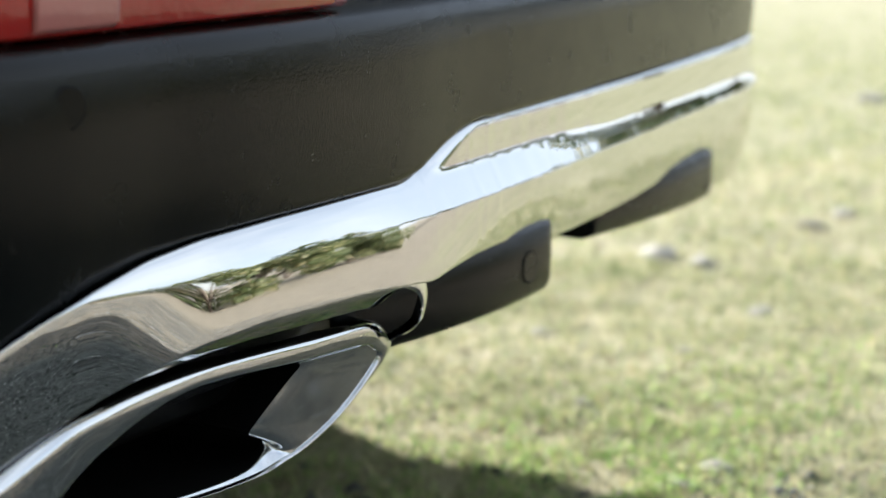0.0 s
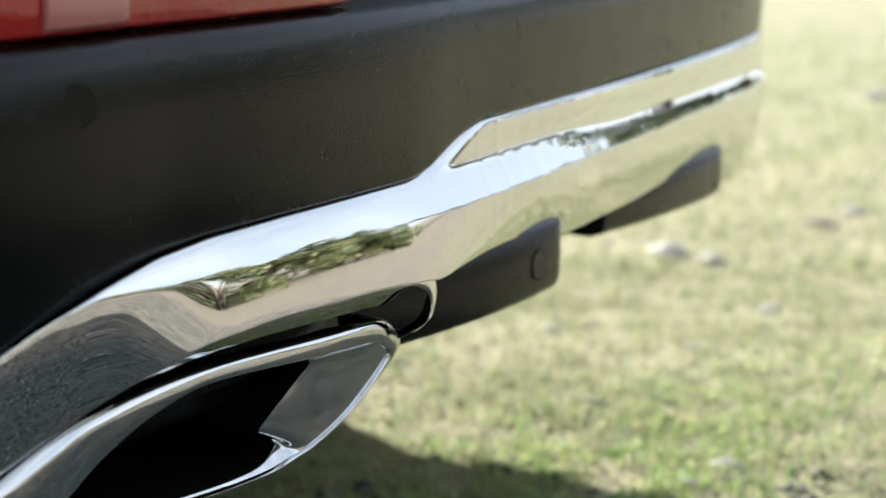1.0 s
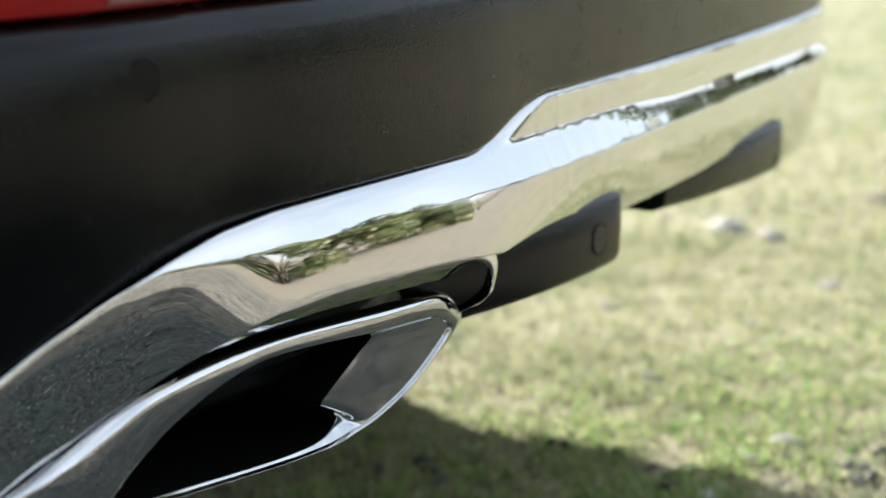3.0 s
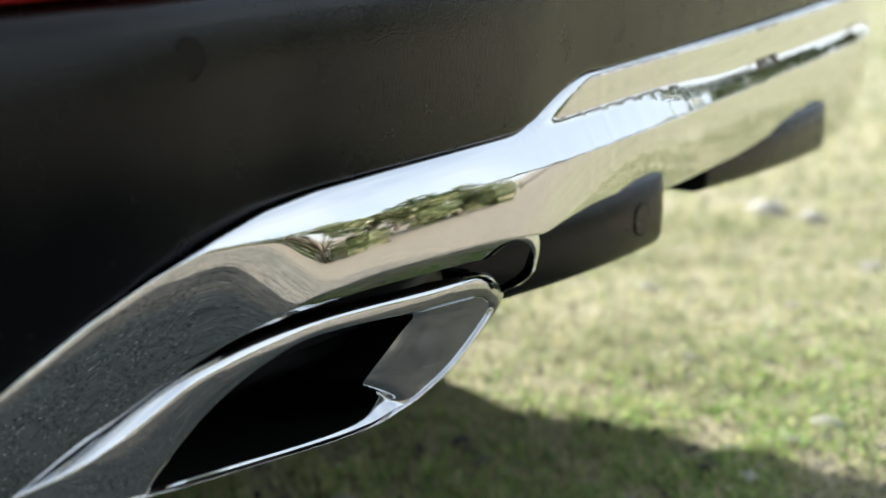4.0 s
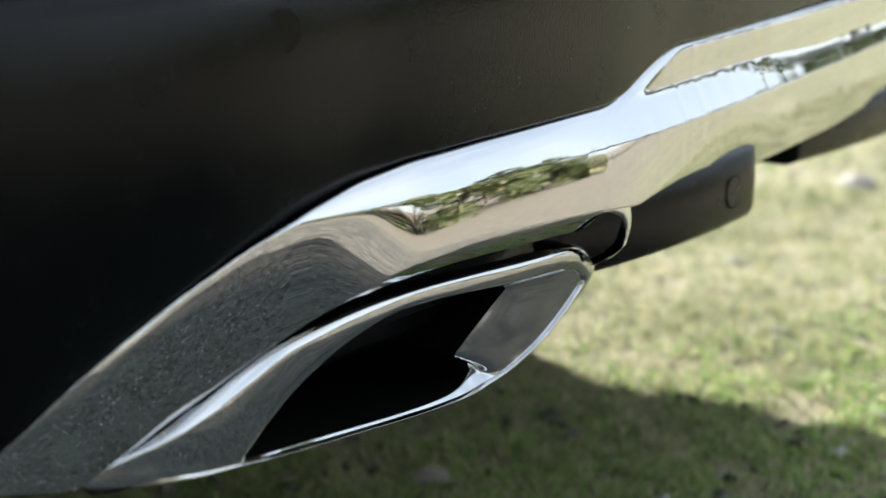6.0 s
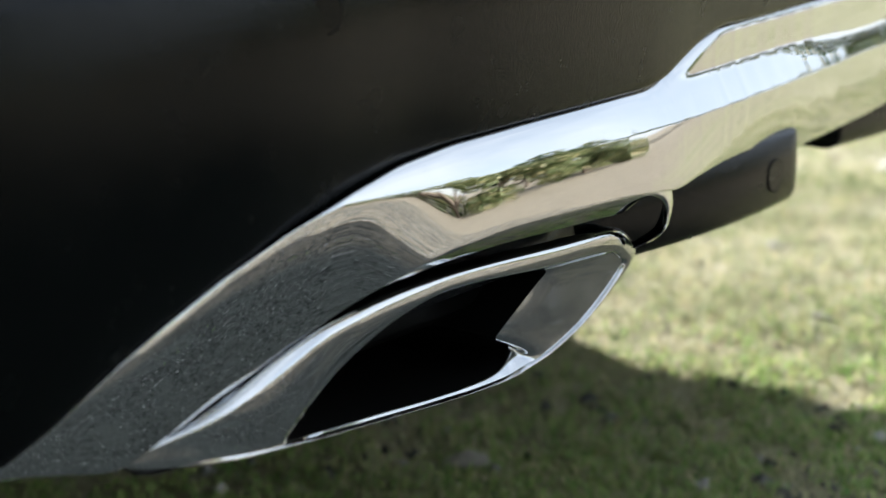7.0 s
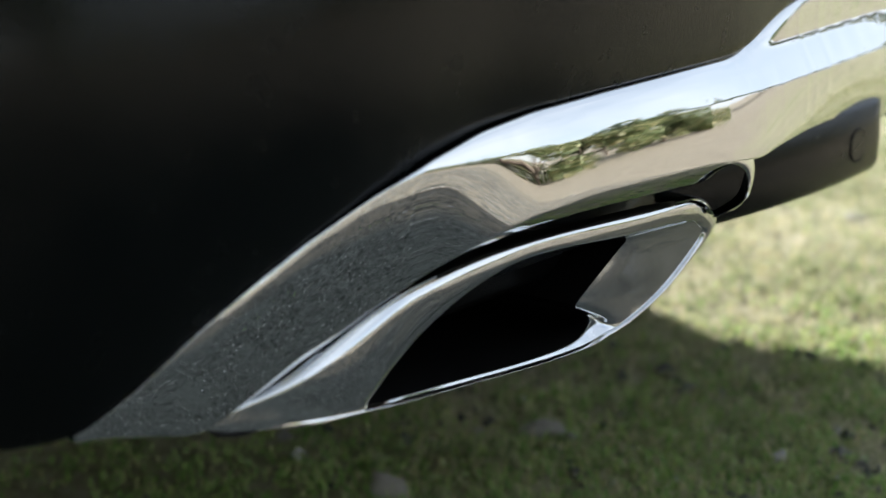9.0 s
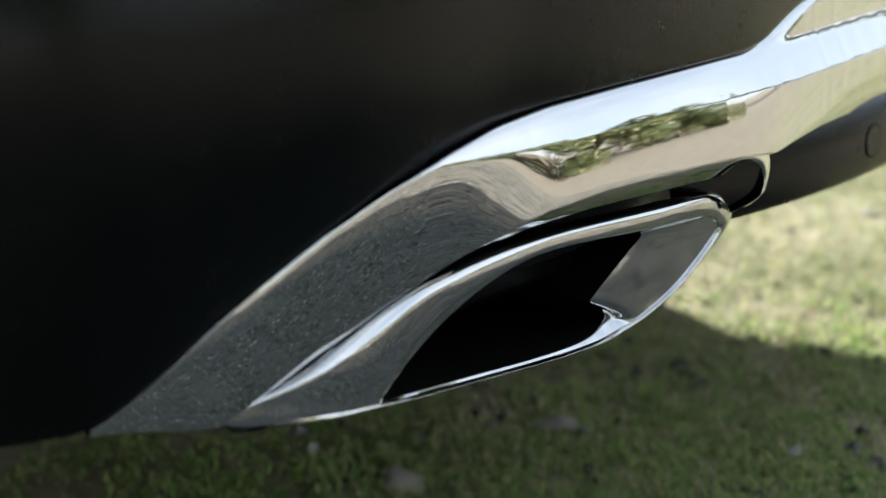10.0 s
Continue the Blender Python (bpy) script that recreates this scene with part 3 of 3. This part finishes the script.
STONES = [(0.543, 2.262, 0.028, 0.28), (0.479, 2.185, 0.018, 0.3), (0.711, 3.61, 0.06, 0.3), (0.79, 3.53, 0.04, 0.4), (0.817, 3.13, 0.034, 0.3), (1.98, 6.24, 0.06, 0.4), (1.127, 3.91, 0.045, 0.25), (1.24, 4.05, 0.04, 0.25), (-0.097, 1.965, 0.034, 0.3), (-0.257, 1.777, 0.03, 0.35), (0.394, 3.0, 0.026, 0.25), (0.41, 2.56, 0.022, 0.25), (0.614, 2.85, 0.02, 0.3)]
for k, (x, y, r, flat) in enumerate(STONES):
    st = new("stone", lump(r, flat, k * 3.7, 3))
    st.matrix_world = pose(x, y, height(x, y) + r * flat * 0.05, rng.uniform(-8, 8), rng.uniform(-8, 8), rng.uniform(0, 360))
    tagged(st, "pale grey weathered stone half sunk in turf", "stone", "stones in the turf")


def gravel(name, places, r0, r1, label):
    """Many small angular stones as one mesh."""
    base = [Vector(v) for v in ((1, 0, 0), (-0.4, 0.85, 0), (-0.5, -0.8, 0), (0.1, 0.1, 0.8), (0, 0, -0.5), (0.55, -0.6, 0.4))]
    tris = [(0, 1, 3), (1, 2, 3), (2, 5, 3), (5, 0, 3), (0, 4, 1), (1, 4, 2), (2, 4, 5), (5, 4, 0)]
    verts, faces = [], []
    for x, y in places:
        r, a = rng.uniform(r0, r1), rng.uniform(0, 2 * math.pi)
        c, s = math.cos(a) * r, math.sin(a) * r
        st = rng.uniform(0.6, 1.3)
        k, z = len(verts), height(x, y)
        verts += [(x + c * v.x - s * v.y * st, y + s * v.x + c * v.y * st, z + r * v.z) for v in base]
        faces += [(a0 + k, b0 + k, c0 + k) for a0, b0, c0 in tris]
    me = bpy.data.meshes.new(name)
    me.from_pydata(verts, [], faces)
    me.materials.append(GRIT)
    return tagged(new(name, me), label, "gravel", kind="stuff")


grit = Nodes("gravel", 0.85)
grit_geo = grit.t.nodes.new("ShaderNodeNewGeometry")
# tones darkened, and gravel laid thickest in the car's shade, to deepen it
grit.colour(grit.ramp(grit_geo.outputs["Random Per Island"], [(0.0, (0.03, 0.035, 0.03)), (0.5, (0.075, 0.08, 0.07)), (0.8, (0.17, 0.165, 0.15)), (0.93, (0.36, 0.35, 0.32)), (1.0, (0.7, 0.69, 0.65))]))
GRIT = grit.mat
gravel("track_gravel", scatter(300000, -0.3, 4.0, -2.4, 2.4, lambda x, y: max(0.0, 1.0 - (math.hypot((x - 1.8) / 2.3, (y - 0.2) / 2.6)) ** 3)), 0.002, 0.0058, "loose grey gravel on the worn track, darkened for the car's shade")
gravel("turf_grit", scatter(9000, -0.7, 2.0, 1.6, 4.5, lambda x, y: 0.6 * (1 - tufty(x, y)) if under_view(x, y) else 0), 0.002, 0.007, "small stones lying between the grass")

gravel("shade_pebbles", scatter(900, -0.6, 1.0, 1.45, 2.3, lambda x, y: ease(noise.noise(Vector((x * 7, y * 7, 21))), -0.05, 0.3)), 0.005, 0.016, "pale pebbles in the mossy turf beside the car")


# ---- bushes and trees across the track ----
LEAF = [blade_material("leaf_light", (0.09, 0.12, 0.045), (0.20, 0.23, 0.10)), blade_material("leaf_dark", (0.03, 0.055, 0.02), (0.07, 0.11, 0.035))]
BARK = plain_material("bark", (0.13, 0.10, 0.075), 0.9)


def crown_mesh(name, blobs, leaf, count):
    verts, faces = [], []
    for c, r in blobs:
        for _ in range(count):
            d = rng.normal(size=3)
            d /= np.linalg.norm(d)
            p = np.array(c) + d * r * rng.uniform(0.55, 1.08) * np.array([1, 1, 0.85])
            u = rng.normal(size=3)
            u /= np.linalg.norm(u)
            v = np.cross(u, rng.normal(size=3))
            v /= np.linalg.norm(v)
            u, v = u * leaf * rng.uniform(0.5, 1.1), v * leaf * rng.uniform(0.3, 0.6)
            k = len(verts)
            verts += [p - u, p - v, p + u, p + v]
            faces.append((k, k + 1, k + 2, k + 3))
    me = bpy.data.meshes.new(name)
    me.from_pydata([tuple(v) for v in verts], [], faces)
    return me


def stem_rows(a, b, r0, r1, n=5):
    a, b = Vector(a), Vector(b)
    rows = []
    for k in range(n):
        s = k / (n - 1)
        p = a.lerp(b, s) + Vector((0.05 * math.sin(3 * s + a.x), 0.05 * math.sin(4 * s + b.y), 0)) * (b - a).length * 0.3
        r = r0 + (r1 - r0) * s
        rows.append([tuple(p + Vector((r * math.cos(q), r * math.sin(q), 0))) for q in np.linspace(0, 2 * math.pi, 9, endpoint=False)])
    return rows


def shrub(x, y, h, spread, dark, kind, leaf=0.11):
    root = new(kind)
    root.location = (x, y, 0)
    lo = 0.12 * h if kind == "bush" else 0.4 * h
    blobs = []
    for _ in range(11 if kind == "bush" else 14):
        a, q = rng.uniform(0, 2 * math.pi), rng.uniform(0.1, 1.0) * spread
        blobs.append(((q * math.cos(a), q * math.sin(a), rng.uniform(lo, h * 0.85)), rng.uniform(0.22, 0.4) * spread))
    part("crown", crown_mesh("crown", blobs, 0.07 if kind == "bush" else leaf, 240), LEAF[dark], root)
    loft("trunk", stem_rows((0, 0, -0.05), (0.1 * spread, 0.05 * spread, h * 0.7), 0.05 * spread + 0.02, 0.02), BARK, root, closed=True, cap=True)
    for c, r in blobs[:6]:
        loft("limb", stem_rows((0, 0, lo * 0.8), c, 0.03 * spread, 0.008), BARK, root, closed=True, cap=True)
    if kind == "bush":
        tagged(root, "sunlit green bush at the edge of the track", "bush", "bushes along the track")
    else:
        tagged(root, "dark leafy tree across the track, or added unseen behind the camera", "tree", "trees behind the track")
    return root


BUSHES = [(5.6, 1.3, 1.25, 0.8), (6.0, 2.2, 1.5, 0.9), (6.4, 3.1, 1.35, 0.9), (7.4, -1.0, 0.7, 0.8), (8.0, -2.6, 0.8, 1.0), (8.5, -4.6, 1.0, 1.2), (7.5, 4.6, 1.0, 0.8), (8.0, -6.5, 1.2, 1.2)]
for x, y, h, sp in BUSHES:
    shrub(x, y, h, sp, 0, "bush")
TREES = [(9.6, 4.5, 1.4, 0.7), (10.0, 5.3, 1.45, 0.7), (15.0, 11.0, 3.4, 2.0), (13.0, 13.5, 3.6, 2.2), (11.5, 16.0, 3.4, 2.2), (10.0, 19.0, 3.8, 2.4), (16.5, 7.5, 3.0, 1.8), (7.0, 22.0, 3.6, 2.4), (20.0, -1.0, 2.8, 2.0), (16.5, -6.0, 3.0, 2.0), (12.0, -11.0, 3.2, 2.2)]
for x, y, h, sp in TREES:
    shrub(x, y, h, sp, 1, "tree")
# unseen trees added behind the camera to darken what the car reflects
for k in range(15):
    az = radians(-38 - 9.5 * k)
    r = 9.0 + 1.5 * math.sin(k * 2.3)
    shrub(r * math.cos(az), r * math.sin(az), 5.0 + math.sin(k * 1.7) + 3.5 * ease(k, 1, 5), 2.3 + 0.9 * ease(k, 1, 5), 1, "tree", 0.34)
